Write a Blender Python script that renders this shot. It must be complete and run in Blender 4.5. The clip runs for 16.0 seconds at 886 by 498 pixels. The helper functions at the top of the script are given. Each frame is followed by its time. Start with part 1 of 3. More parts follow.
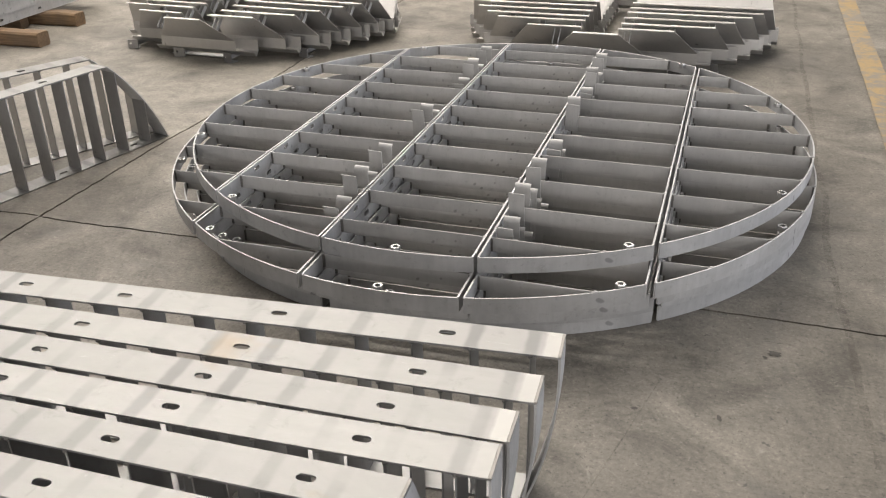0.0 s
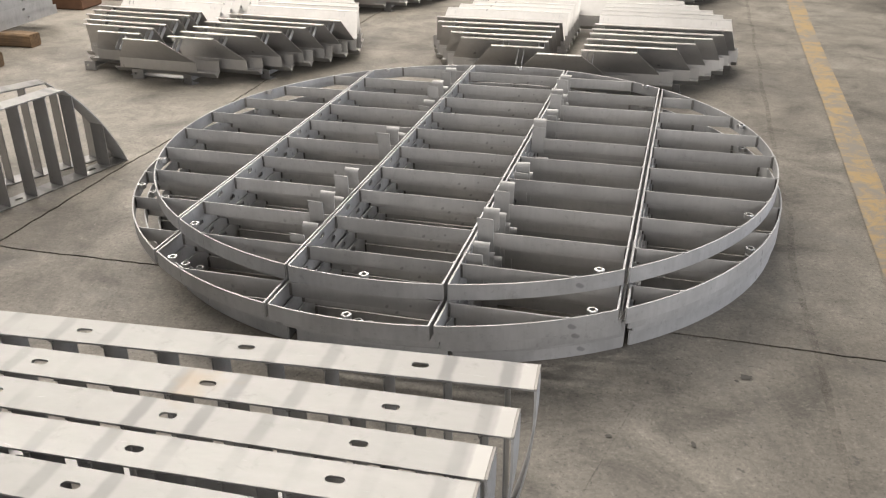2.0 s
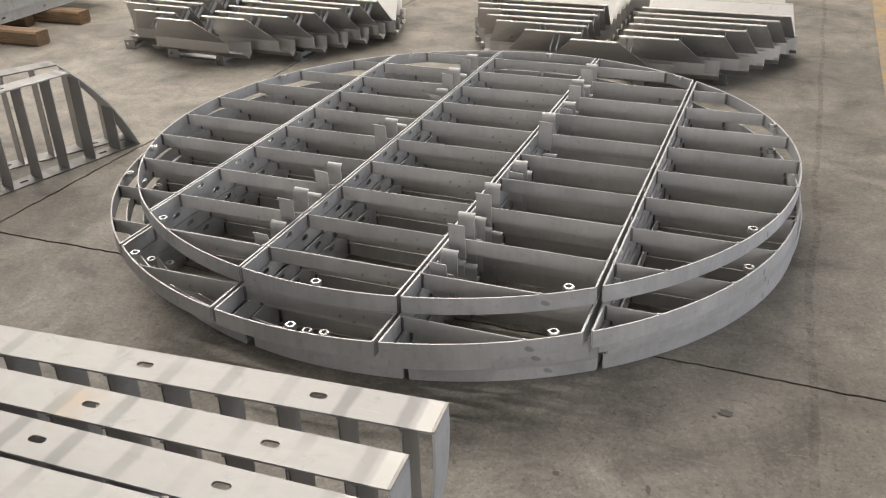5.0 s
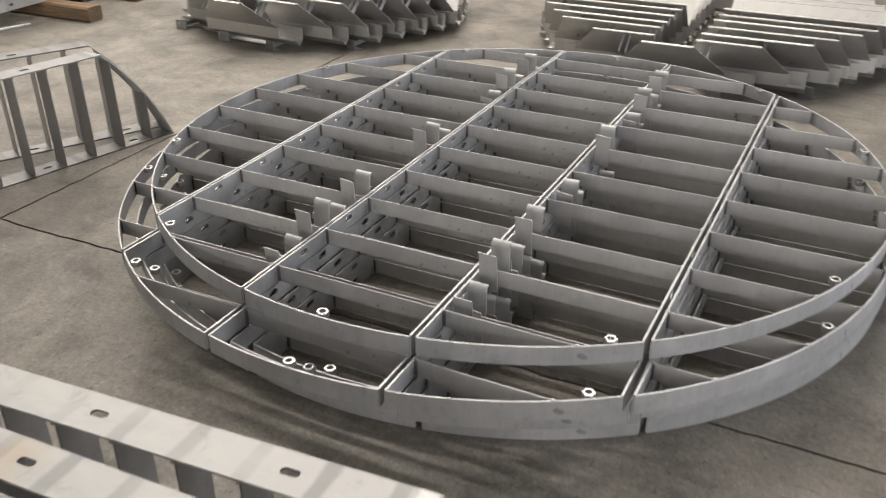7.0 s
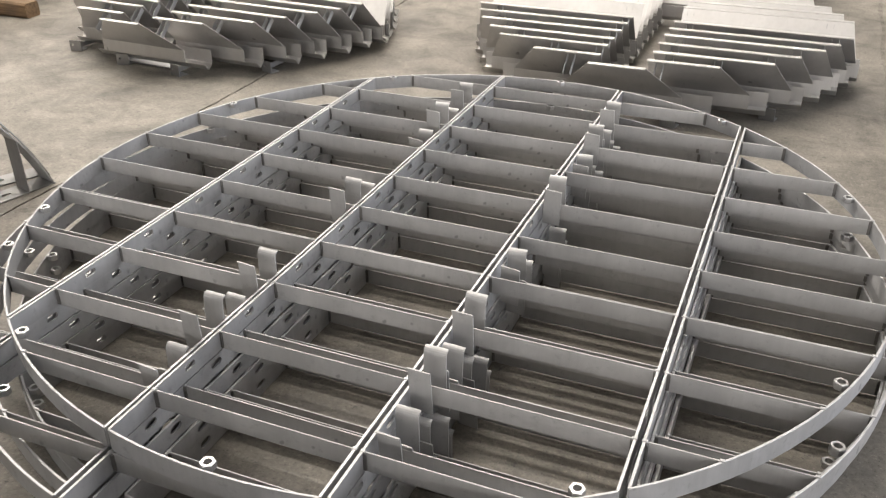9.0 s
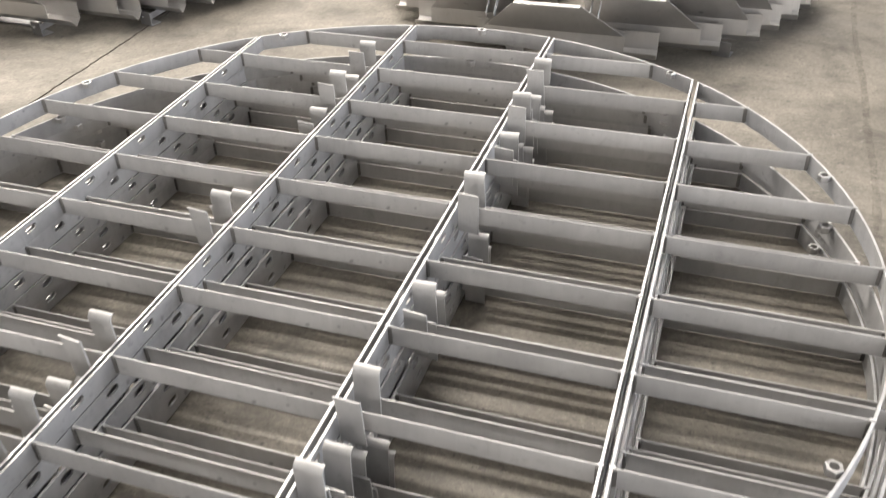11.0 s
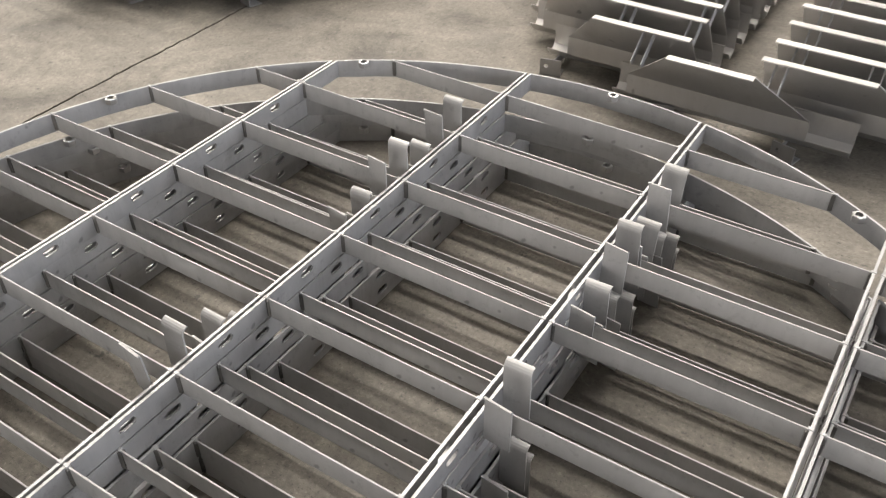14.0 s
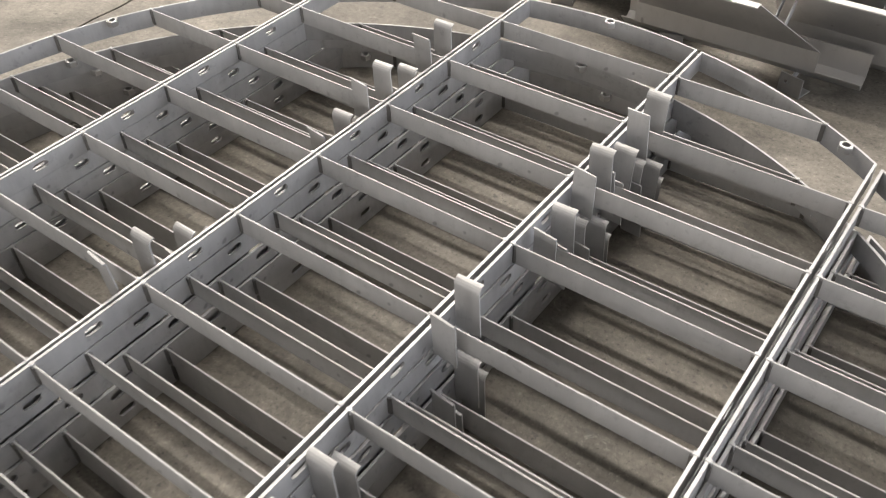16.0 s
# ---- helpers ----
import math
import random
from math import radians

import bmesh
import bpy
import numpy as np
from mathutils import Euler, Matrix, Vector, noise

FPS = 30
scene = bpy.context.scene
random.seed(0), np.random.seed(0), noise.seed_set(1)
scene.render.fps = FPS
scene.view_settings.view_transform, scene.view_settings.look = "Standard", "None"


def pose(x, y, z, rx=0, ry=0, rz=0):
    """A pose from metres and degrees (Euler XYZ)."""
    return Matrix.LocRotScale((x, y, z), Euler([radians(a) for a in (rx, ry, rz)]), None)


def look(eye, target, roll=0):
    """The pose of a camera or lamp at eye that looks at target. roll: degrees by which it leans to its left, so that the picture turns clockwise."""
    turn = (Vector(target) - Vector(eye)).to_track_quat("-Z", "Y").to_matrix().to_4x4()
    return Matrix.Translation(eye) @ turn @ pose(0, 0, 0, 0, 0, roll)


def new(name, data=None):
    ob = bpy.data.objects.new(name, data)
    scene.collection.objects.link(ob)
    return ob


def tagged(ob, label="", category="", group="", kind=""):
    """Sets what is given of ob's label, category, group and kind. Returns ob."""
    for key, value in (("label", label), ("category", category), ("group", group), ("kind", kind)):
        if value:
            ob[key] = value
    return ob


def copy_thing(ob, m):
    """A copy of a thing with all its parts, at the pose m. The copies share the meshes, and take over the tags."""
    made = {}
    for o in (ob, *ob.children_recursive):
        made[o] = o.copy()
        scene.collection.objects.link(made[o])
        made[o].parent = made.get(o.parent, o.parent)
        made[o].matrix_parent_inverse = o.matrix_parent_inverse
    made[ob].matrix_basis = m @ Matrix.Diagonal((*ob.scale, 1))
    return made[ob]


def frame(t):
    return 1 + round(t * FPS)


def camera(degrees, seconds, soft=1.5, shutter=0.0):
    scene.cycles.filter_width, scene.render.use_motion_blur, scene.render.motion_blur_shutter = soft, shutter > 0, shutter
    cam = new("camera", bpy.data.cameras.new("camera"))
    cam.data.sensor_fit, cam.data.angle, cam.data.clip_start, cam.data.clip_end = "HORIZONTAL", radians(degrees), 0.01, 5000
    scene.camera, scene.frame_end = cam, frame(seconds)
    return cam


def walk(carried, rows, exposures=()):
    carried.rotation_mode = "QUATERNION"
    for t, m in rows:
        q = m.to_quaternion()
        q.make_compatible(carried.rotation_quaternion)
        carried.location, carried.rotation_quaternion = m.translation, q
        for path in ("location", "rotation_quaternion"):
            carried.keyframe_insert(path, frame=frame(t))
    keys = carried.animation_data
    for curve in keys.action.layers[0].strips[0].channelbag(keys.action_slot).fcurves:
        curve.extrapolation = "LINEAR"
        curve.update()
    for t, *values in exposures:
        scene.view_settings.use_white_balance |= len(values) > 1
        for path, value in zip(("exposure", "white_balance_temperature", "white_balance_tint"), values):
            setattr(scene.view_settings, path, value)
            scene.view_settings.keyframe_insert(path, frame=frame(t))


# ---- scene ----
cam = camera(53.4, 16.0, soft=1.15, shutter=0.5)
PATH = [
    (0, (0.926, -3.581, 1.558), (0.366, -1.897, 0.636), -1.2),
    (0.5, (0.924, -3.573, 1.555), (0.372, -1.884, 0.638), -1.0),
    (1, (0.923, -3.566, 1.558), (0.382, -1.873, 0.641), -1.2),
    (1.5, (0.917, -3.553, 1.567), (0.406, -1.847, 0.658), -1.1),
    (2, (0.891, -3.54, 1.567), (0.408, -1.814, 0.678), -0.6),
    (2.5, (0.912, -3.519, 1.573), (0.404, -1.795, 0.696), -0.4),
    (3, (1.021, -3.44, 1.573), (0.418, -1.745, 0.699), -0.9),
    (3.5, (1.142, -3.366, 1.569), (0.495, -1.695, 0.68), -1.6),
    (3.7, (1.174, -3.344, 1.571), (0.535, -1.675, 0.674), -1.8),
    (5.8, (1.198, -3.138, 1.55), (0.516, -1.515, 0.601), -1.4),
    (6, (1.169, -3.122, 1.545), (0.491, -1.499, 0.593), -1.3),
    (6.5, (1.139, -3.077, 1.536), (0.471, -1.454, 0.577), -0.2),
    (7, (1.152, -2.851, 1.517), (0.356, -1.287, 0.558), -0.3),
    (7.5, (1.2, -2.601, 1.523), (0.34, -1.083, 0.546), -0.3),
    (8, (1.158, -2.508, 1.543), (0.334, -0.958, 0.585), -0.0),
    (8.5, (1.013, -2.415, 1.539), (0.292, -0.801, 0.604), -0.2),
    (8.7, (0.977, -2.385, 1.523), (0.281, -0.767, 0.577), -0.1),
    (10.8, (0.911, -1.748, 1.509), (0.325, -0.237, 0.337), -3.0),
    (11, (0.883, -1.7, 1.514), (0.332, -0.169, 0.352), -2.4),
    (11.5, (0.857, -1.588, 1.535), (0.318, -0.001, 0.443), -1.4),
    (12, (0.907, -1.377, 1.546), (0.309, 0.239, 0.531), -0.5),
    (12.5, (0.94, -1.23, 1.544), (0.268, 0.373, 0.555), -0.5),
    (13, (0.846, -1.066, 1.509), (0.145, 0.48, 0.451), 0.6),
    (13.5, (0.766, -0.953, 1.495), (0.022, 0.486, 0.321), 0.7),
    (14, (0.775, -0.81, 1.49), (-0.065, 0.5, 0.233), -0.1),
    (14.5, (0.829, -0.673, 1.467), (-0.046, 0.559, 0.156), 0.0),
    (15, (0.878, -0.615, 1.447), (-0.026, 0.539, 0.086), -1.4),
    (15.5, (0.92, -0.622, 1.447), (0.013, 0.505, 0.066), -2.4),
    (16, (0.959, -0.736, 1.464), (0.054, 0.426, 0.111), -2.2),
]
walk(cam, [(t, look(eye, target, roll)) for t, eye, target, roll in PATH], exposures=[(0, 0.15), (3.5, 0.12), (6, -0.02), (7, 0.05), (7.5, 0.26), (8, 0.4), (8.5, 0.28), (11, 0.72), (11.5, 0.60), (12, 0.24), (12.5, 0.16), (14, 0.22), (14.5, 0.21), (16, 0.28)])

# ---- light ----
world = bpy.data.worlds.new("world")
scene.world = world
world.use_nodes = True
world.node_tree.nodes["Background"].inputs[0].default_value = (0.9, 0.95, 1.0, 1)
world.node_tree.nodes["Background"].inputs[1].default_value = 0.02

HALL_X0, HALL_X1, HALL_Y0, HALL_Y1, HALL_H = -14.0, 9.0, -12.0, 18.0, 7.5
SKYLIGHT = ((0.4, 190), (3.0, 800), (5.6, 880), (9.5, 600), (13.5, 520))


def area(name, m, sx, sy, watts, colour):
    data = bpy.data.lights.new(name, "AREA")
    data.shape, data.size, data.size_y, data.energy, data.color = "RECTANGLE", sx, sy, watts, colour
    ob = new(name, data)
    ob.matrix_world = m
    return ob


for sky_y, watts in SKYLIGHT:
    area("skylight_daylight", pose(-5.9, sky_y, HALL_H - 0.06), 14.6, 0.28, watts, (1.0, 0.92, 0.832))
# south fill lamp, added without a gate, brightens the faces towards -y
area("side_fill", pose(1.0, HALL_Y0 + 0.05, 2.2, 90, 0, 0), 9.0, 4.2, 690, (1.0, 0.952, 0.915))
# east fill lamp, added at the solid wall for the bluish light on +x faces
area("side_fill", pose(HALL_X1 - 0.05, 2.0, 2.4, 0, 90, 0), 4.2, 9.0, 520, (0.87, 0.91, 1.0))


# ---- materials ----
class Mat:
    """A small node builder round one Principled shader."""

    def __init__(self, name):
        self.m = bpy.data.materials.new(name)
        self.m.use_nodes = True
        self.t = self.m.node_tree
        self.b = self.t.nodes["Principled BSDF"]
        self.co = self.n("ShaderNodeTexCoord").outputs["Object"]

    def n(self, kind, **kw):
        node = self.t.nodes.new(kind)
        for k, v in kw.items():
            setattr(node, k, v)
        return node

    def link(self, a, b):
        self.t.links.new(a, b)

    def mapped(self, scale, world=False):
        mp = self.n("ShaderNodeMapping")
        mp.inputs["Scale"].default_value = scale
        src = self.n("ShaderNodeNewGeometry").outputs["Position"] if world else self.co
        self.link(src, mp.inputs["Vector"])
        return mp.outputs[0]

    def noise(self, scale, detail=4, rough=0.55, vec=None, world=False, stretch=(1, 1, 1), distort=0.0):
        nd = self.n("ShaderNodeTexNoise")
        nd.inputs["Scale"].default_value, nd.inputs["Detail"].default_value = scale, detail
        nd.inputs["Roughness"].default_value, nd.inputs["Distortion"].default_value = rough, distort
        self.link(vec if vec is not None else self.mapped(stretch, world), nd.inputs["Vector"])
        return nd.outputs["Fac"]

    def ramp(self, fac, stops):
        r = self.n("ShaderNodeValToRGB")
        e = r.color_ramp.elements
        while len(e) < len(stops):
            e.new(0.5)
        for el, (p, c) in zip(e, stops):
            el.position = p
            el.color = (c, c, c, 1) if isinstance(c, (int, float)) else (*c, 1)
        self.link(fac, r.inputs[0])
        return r.outputs[0]

    def mix(self, fac, a, b, blend="MIX"):
        x = self.n("ShaderNodeMix", data_type="RGBA", blend_type=blend)
        for s, v in ((x.inputs[0], fac), (x.inputs[6], a), (x.inputs[7], b)):
            if isinstance(v, (int, float)):
                s.default_value = v if s.type == "VALUE" else (v, v, v, 1)
            elif isinstance(v, tuple):
                s.default_value = (*v, 1)
            else:
                self.link(v, s)
        return x.outputs[2]

    def mathn(self, op, a, b=0.0, c=0.0):
        x = self.n("ShaderNodeMath", operation=op)
        for s, v in zip(x.inputs, (a, b, c)):
            if isinstance(v, (int, float)):
                s.default_value = v
            else:
                self.link(v, s)
        return x.outputs[0]

    def bump(self, height, strength, distance):
        bp = self.n("ShaderNodeBump")
        bp.inputs["Strength"].default_value, bp.inputs["Distance"].default_value = strength, distance
        self.link(height, bp.inputs["Height"])
        self.link(bp.outputs[0], self.b.inputs["Normal"])

    def put(self, colour=None, rough=None, metal=None):
        for key, v in (("Base Color", colour), ("Roughness", rough), ("Metallic", metal)):
            if v is None:
                continue
            if isinstance(v, (int, float)):
                self.b.inputs[key].default_value = v
            elif isinstance(v, tuple):
                self.b.inputs[key].default_value = (*v, 1)
            else:
                self.link(v, self.b.inputs[key])
        return self.m


def steel(name, base, rough, metal=0.85, stain=0.25, tint=(1, 1, 1), grain=(1, 1, 1)):
    """Pickled stainless sheet: cloudy stains, fine scratches, a little change from piece to piece."""
    m = Mat(name)
    rnd = m.n("ShaderNodeObjectInfo").outputs["Random"]
    cloud = m.noise(6, 5, 0.6, world=True, distort=0.6)
    fine = m.noise(160, 3, 0.6, stretch=grain)
    spots = m.ramp(m.noise(38, 4, 0.7, world=True), ((0.30, 1 - stain), (0.42, 1.0)))
    smudge = m.ramp(m.noise(8, 6, 0.72, world=True, distort=1.0), ((0.60, 0), (0.74, 1)))
    runs = m.ramp(m.noise(14, 4, 0.65, world=True, stretch=(3, 3, 0.35)), ((0.35, 1 - stain * 0.22), (0.65, 1.02)))
    a = tuple(base * (1 - stain * 0.55) * t for t in tint)
    b = tuple(min(1, base * (1 + stain * 0.25)) * t for t in tint)
    col = m.mix(m.ramp(cloud, ((0.34, 0), (0.68, 1))), a, b)
    col = m.mix(0.6, col, spots, "MULTIPLY")
    col = m.mix(1.0, col, runs, "MULTIPLY")
    col = m.mix(m.mathn("MULTIPLY", smudge, stain * 1.6), col, tuple(base * 0.5 * t for t in (1.0, 0.96, 0.9)))
    col = m.mix(1.0, col, m.ramp(rnd, ((0, 0.84), (1, 1.08))), "MULTIPLY")
    dots = m.ramp(m.noise(21, 1, 0.3), ((0.755, 1.0), (0.79, 0.62)))
    col = m.mix(1.0, col, dots, "MULTIPLY")
    rg = m.mathn("ADD", m.mathn("MULTIPLY", m.mathn("SUBTRACT", cloud, 0.5), 0.35), m.mathn("MULTIPLY_ADD", fine, 0.12, rough - 0.06))
    m.bump(fine, 0.06, 0.001)
    return m.put(col, rg, metal)


STEEL = steel("pickled_steel", 0.49, 0.52, 0.45, 0.30, (0.982, 0.986, 1.0))
STEEL_BAR = steel("pickled_steel_bar", 0.49, 0.58, 0.3, 0.24, (0.99, 0.985, 0.98))
STEEL_VANE = steel("sheet_steel", 0.57, 0.48, 0.85, 0.12, (1.0, 0.985, 0.968))
FRAME_BAR = steel("dull_sheet_steel", 0.40, 0.38, 0.85, 0.2, (0.99, 0.99, 1.0))
WELD = steel("weld_bead", 0.24, 0.5, 0.8, 0.3, (1.0, 0.97, 0.93), (4, 4, 4))
ZINC = steel("nut_steel", 0.55, 0.36, 0.9, 0.15)


def bright_steel(name, period, start):
    """Bright sheet with a grey heat-tinted band over each welded bar, faint dents and a few brown smears."""
    m = Mat(name)
    sep = m.n("ShaderNodeSeparateXYZ")
    m.link(m.co, sep.inputs[0])
    wob = m.mathn("MULTIPLY", m.mathn("SUBTRACT", m.noise(11, 3), 0.5), 0.022)
    along = m.mathn("ADD", m.mathn("ADD", sep.outputs[0], -start), wob)
    band = m.ramp(m.mathn("PINGPONG", along, period / 2), ((0.0, 1), (0.011, 1), (0.021, 0)))
    patchy = m.ramp(m.noise(3.0, 2, 0.5, world=True), ((0.38, 0.15), (0.60, 1.0)))
    blot = m.noise(4.5, 6, 0.6, world=True, distort=0.35, stretch=(0.7, 1.6, 1))
    scuff = m.ramp(m.noise(13, 5, 0.7, world=True, distort=1.2, stretch=(0.8, 2.2, 1)), ((0.66, 0), (0.76, 1)))
    brown = m.ramp(m.noise(3.1, 4, 0.6, world=True), ((0.64, 0), (0.74, 1)))
    col = m.mix(m.ramp(blot, ((0.34, 0), (0.64, 1))), (0.212, 0.212, 0.211), (0.268, 0.267, 0.264))
    grime = m.ramp(m.noise(17, 5, 0.7, world=True, distort=0.8), ((0.26, 0.80), (0.42, 1.0)))
    col = m.mix(1.0, col, grime, "MULTIPLY")
    col = m.mix(m.mathn("MULTIPLY", m.mathn("MULTIPLY", band, patchy), 0.62), col, (0.122, 0.123, 0.128))
    col = m.mix(m.mathn("MULTIPLY", scuff, 0.32), col, (0.46, 0.48, 0.475))
    col = m.mix(m.mathn("MULTIPLY", brown, 0.45), col, (0.24, 0.18, 0.11))
    rnd = m.n("ShaderNodeObjectInfo").outputs["Random"]
    col = m.mix(1.0, col, m.ramp(rnd, ((0, 0.86), (1, 1.08))), "MULTIPLY")
    # the welded end of a long plate is ground bright
    reach = m.mathn("ADD", m.mathn("ABSOLUTE", sep.outputs[0]), m.mathn("MULTIPLY", m.noise(30, 3), 0.008))
    ground = m.ramp(m.mathn("SUBTRACT", reach, 1.0), ((0.060, 0), (0.066, 1)))
    col = m.mix(m.mathn("MULTIPLY", ground, m.mathn("MULTIPLY_ADD", rnd, 0.5, 0.1)), col, (0.42, 0.415, 0.40))
    rg = m.mathn("SUBTRACT", m.mathn("MULTIPLY_ADD", blot, 0.3, 0.24), m.mathn("MULTIPLY", scuff, 0.10))
    rg = m.mathn("ADD", rg, m.mathn("MULTIPLY", rnd, 0.10))
    m.bump(m.noise(5, 3, 0.5, world=True, distort=0.4), 0.36, 0.008)
    return m.put(col, rg, 0.6)


BRIGHT = bright_steel("bright_steel", 0.138, 1.032)


def concrete(name):
    m = Mat(name)
    big = m.noise(0.7, 6, 0.62, world=True, distort=0.8)
    mid = m.noise(3.4, 6, 0.66, world=True, distort=0.5)
    fine = m.noise(55, 5, 0.7, world=True)
    grit = m.noise(260, 2, 0.6, world=True)
    col = m.mix(m.ramp(big, ((0.3, 0), (0.7, 1))), (0.119, 0.107, 0.089), (0.223, 0.205, 0.175))
    col = m.mix(m.ramp(mid, ((0.34, 0.62), (0.5, 0.95), (0.72, 1.12))), col, col, "MIX")
    col = m.mix(1.0, col, m.ramp(mid, ((0.34, 0.58), (0.48, 0.94), (0.66, 1.22))), "MULTIPLY")
    col = m.mix(1.0, col, m.ramp(fine, ((0.25, 0.66), (0.6, 1.08))), "MULTIPLY")
    cloud = m.ramp(m.noise(1.6, 8, 0.72, world=True, distort=1.2), ((0.38, 0.72), (0.52, 1.0), (0.64, 1.12)))
    col = m.mix(1.0, col, cloud, "MULTIPLY")
    specks = m.ramp(m.noise(95, 4, 0.8, world=True), ((0.34, 0.42), (0.43, 1.0), (0.57, 1.0), (0.66, 1.55)))
    col = m.mix(1.0, col, specks, "MULTIPLY")
    scr = m.ramp(m.noise(9, 3, 0.7, world=True, stretch=(0.5, 6, 1), distort=3.0), ((0.50, 0), (0.512, 1), (0.524, 0)))
    col = m.mix(m.mathn("MULTIPLY", scr, 0.10), col, (0.42, 0.40, 0.36))
    oil = m.ramp(m.noise(1.3, 5, 0.7, world=True, distort=1.5), ((0.56, 0), (0.70, 1)))
    col = m.mix(m.mathn("MULTIPLY", oil, 0.5), col, (0.12, 0.115, 0.105))
    pits = m.ramp(m.noise(23, 3, 0.75, world=True), ((0.33, 1), (0.365, 0)))
    col = m.mix(m.mathn("MULTIPLY", pits, 0.75), col, (0.07, 0.066, 0.06))
    dust = m.ramp(m.noise(12, 5, 0.8, world=True, distort=2.0), ((0.60, 0), (0.72, 1)))
    col = m.mix(m.mathn("MULTIPLY", dust, 0.4), col, (0.40, 0.38, 0.34))
    rg = m.mathn("MULTIPLY_ADD", mid, -0.25, 0.74)
    m.bump(m.mathn("ADD", m.mathn("MULTIPLY", fine, 0.7), m.mathn("MULTIPLY", grit, 0.3)), 0.25, 0.003)
    return m.put(col, rg, 0.0), m


CONCRETE, _ = concrete("concrete")


def plain(name, colour, rough=0.8, metal=0.0, var=0.15, scale=8):
    m = Mat(name)
    c = m.mix(m.noise(scale, 5, 0.6, world=True), tuple(v * (1 - var) for v in colour), tuple(v * (1 + var) for v in colour))
    m.bump(m.noise(scale * 12, 3), 0.15, 0.002)
    return m.put(c, rough, metal)


JOINT = plain("joint_dirt", (0.045, 0.04, 0.034), 0.95)
WALL = plain("wall_paint", (0.36, 0.36, 0.35), 0.85, 0, 0.06, 1)
ROOF = plain("roof_sheet", (0.30, 0.30, 0.30), 0.6, 0, 0.06, 1)
DARK = plain("dark_cloth", (0.02, 0.021, 0.024), 0.9)
RUST = plain("rusty_steel", (0.16, 0.085, 0.05), 0.85, 0.1, 0.45, 14)


def faint_dirt():
    m = Mat("dirt_trail")
    m.link(m.ramp(m.noise(19, 5, 0.75, world=True), ((0.38, 0.0), (0.68, 0.38))), m.b.inputs["Alpha"])
    return m.put((0.115, 0.100, 0.082), 0.85, 0.0)


TRAIL = faint_dirt()
OIL = plain("oil_stain", (0.06, 0.055, 0.047), 0.55, 0, 0.3, 40)


def wood():
    m = Mat("old_timber")
    ring = m.noise(7, 5, 0.6, stretch=(0.6, 9, 9), distort=0.8)
    col = m.mix(m.ramp(ring, ((0.3, 0), (0.7, 1))), (0.10, 0.06, 0.032), (0.27, 0.175, 0.095))
    col = m.mix(m.ramp(m.noise(5, 4, 0.7, world=True), ((0.4, 0.5), (0.6, 0))), col, (0.12, 0.09, 0.065))
    m.bump(ring, 0.5, 0.006)
    return m.put(col, 0.85, 0.0)


TIMBER = wood()


def worn_yellow():
    m = Mat("worn_floor_paint")
    wear = m.noise(11, 6, 0.75, world=True, distort=0.8)
    big = m.noise(2.3, 4, 0.6, world=True)
    f = m.ramp(m.mathn("ADD", m.mathn("MULTIPLY", wear, 0.65), m.mathn("MULTIPLY", big, 0.35)), ((0.44, 0), (0.56, 1)))
    paint = m.mix(m.noise(30, 4, world=True), (0.30, 0.195, 0.068), (0.39, 0.27, 0.115))
    return m.put(m.mix(m.mathn("MULTIPLY", f, 0.78), (0.19, 0.172, 0.145), paint), 0.65, 0.0)


YELLOW = worn_yellow()


# ---- mesh helpers ----
def mesh(name, verts, faces, material, smooth=False):
    me = bpy.data.meshes.new(name)
    me.from_pydata([tuple(v) for v in verts], [], faces)
    bm = bmesh.new()
    bm.from_mesh(me)
    bmesh.ops.recalc_face_normals(bm, faces=bm.faces)
    bm.to_mesh(me)
    bm.free()
    me.materials.append(material)
    if smooth:
        for p in me.polygons:
            p.use_smooth = True
    return me


def part(name, me, parent, m=None, label=""):
    ob = new(name, me)
    ob.parent = parent
    if m is not None:
        ob.matrix_basis = m
    return tagged(ob, label)


def thing(name, m, label, category, group="", kind=""):
    ob = new(name)
    ob.empty_display_size = 0.1
    ob.matrix_basis = m
    return tagged(ob, label, category, group, kind)


def solid(name, verts, faces, material, label, category, kind="", m=None, group=""):
    ob = new(name, mesh(name, verts, faces, material))
    if m is not None:
        ob.matrix_basis = m
    return tagged(ob, label, category, group, kind)


def box_data(x0, x1, y0, y1, z0, z1, c=0.0):
    """A box whose top and bottom edges are cut by c."""
    if c <= 0:
        v = [(x, y, z) for z in (z0, z1) for x, y in ((x0, y0), (x1, y0), (x1, y1), (x0, y1))]
        return v, [(3, 2, 1, 0), (4, 5, 6, 7)] + [(i, (i + 1) % 4, 4 + (i + 1) % 4, 4 + i) for i in range(4)]
    v = []
    for z, d in ((z0, c), (z0 + c, 0), (z1 - c, 0), (z1, c)):
        v += [(x0 + d, y0 + d, z), (x1 - d, y0 + d, z), (x1 - d, y1 - d, z), (x0 + d, y1 - d, z)]
    f = [(3, 2, 1, 0), (12, 13, 14, 15)]
    for k in range(3):
        f += [(4 * k + i, 4 * k + (i + 1) % 4, 4 * k + 4 + (i + 1) % 4, 4 * k + 4 + i) for i in range(4)]
    return v, f


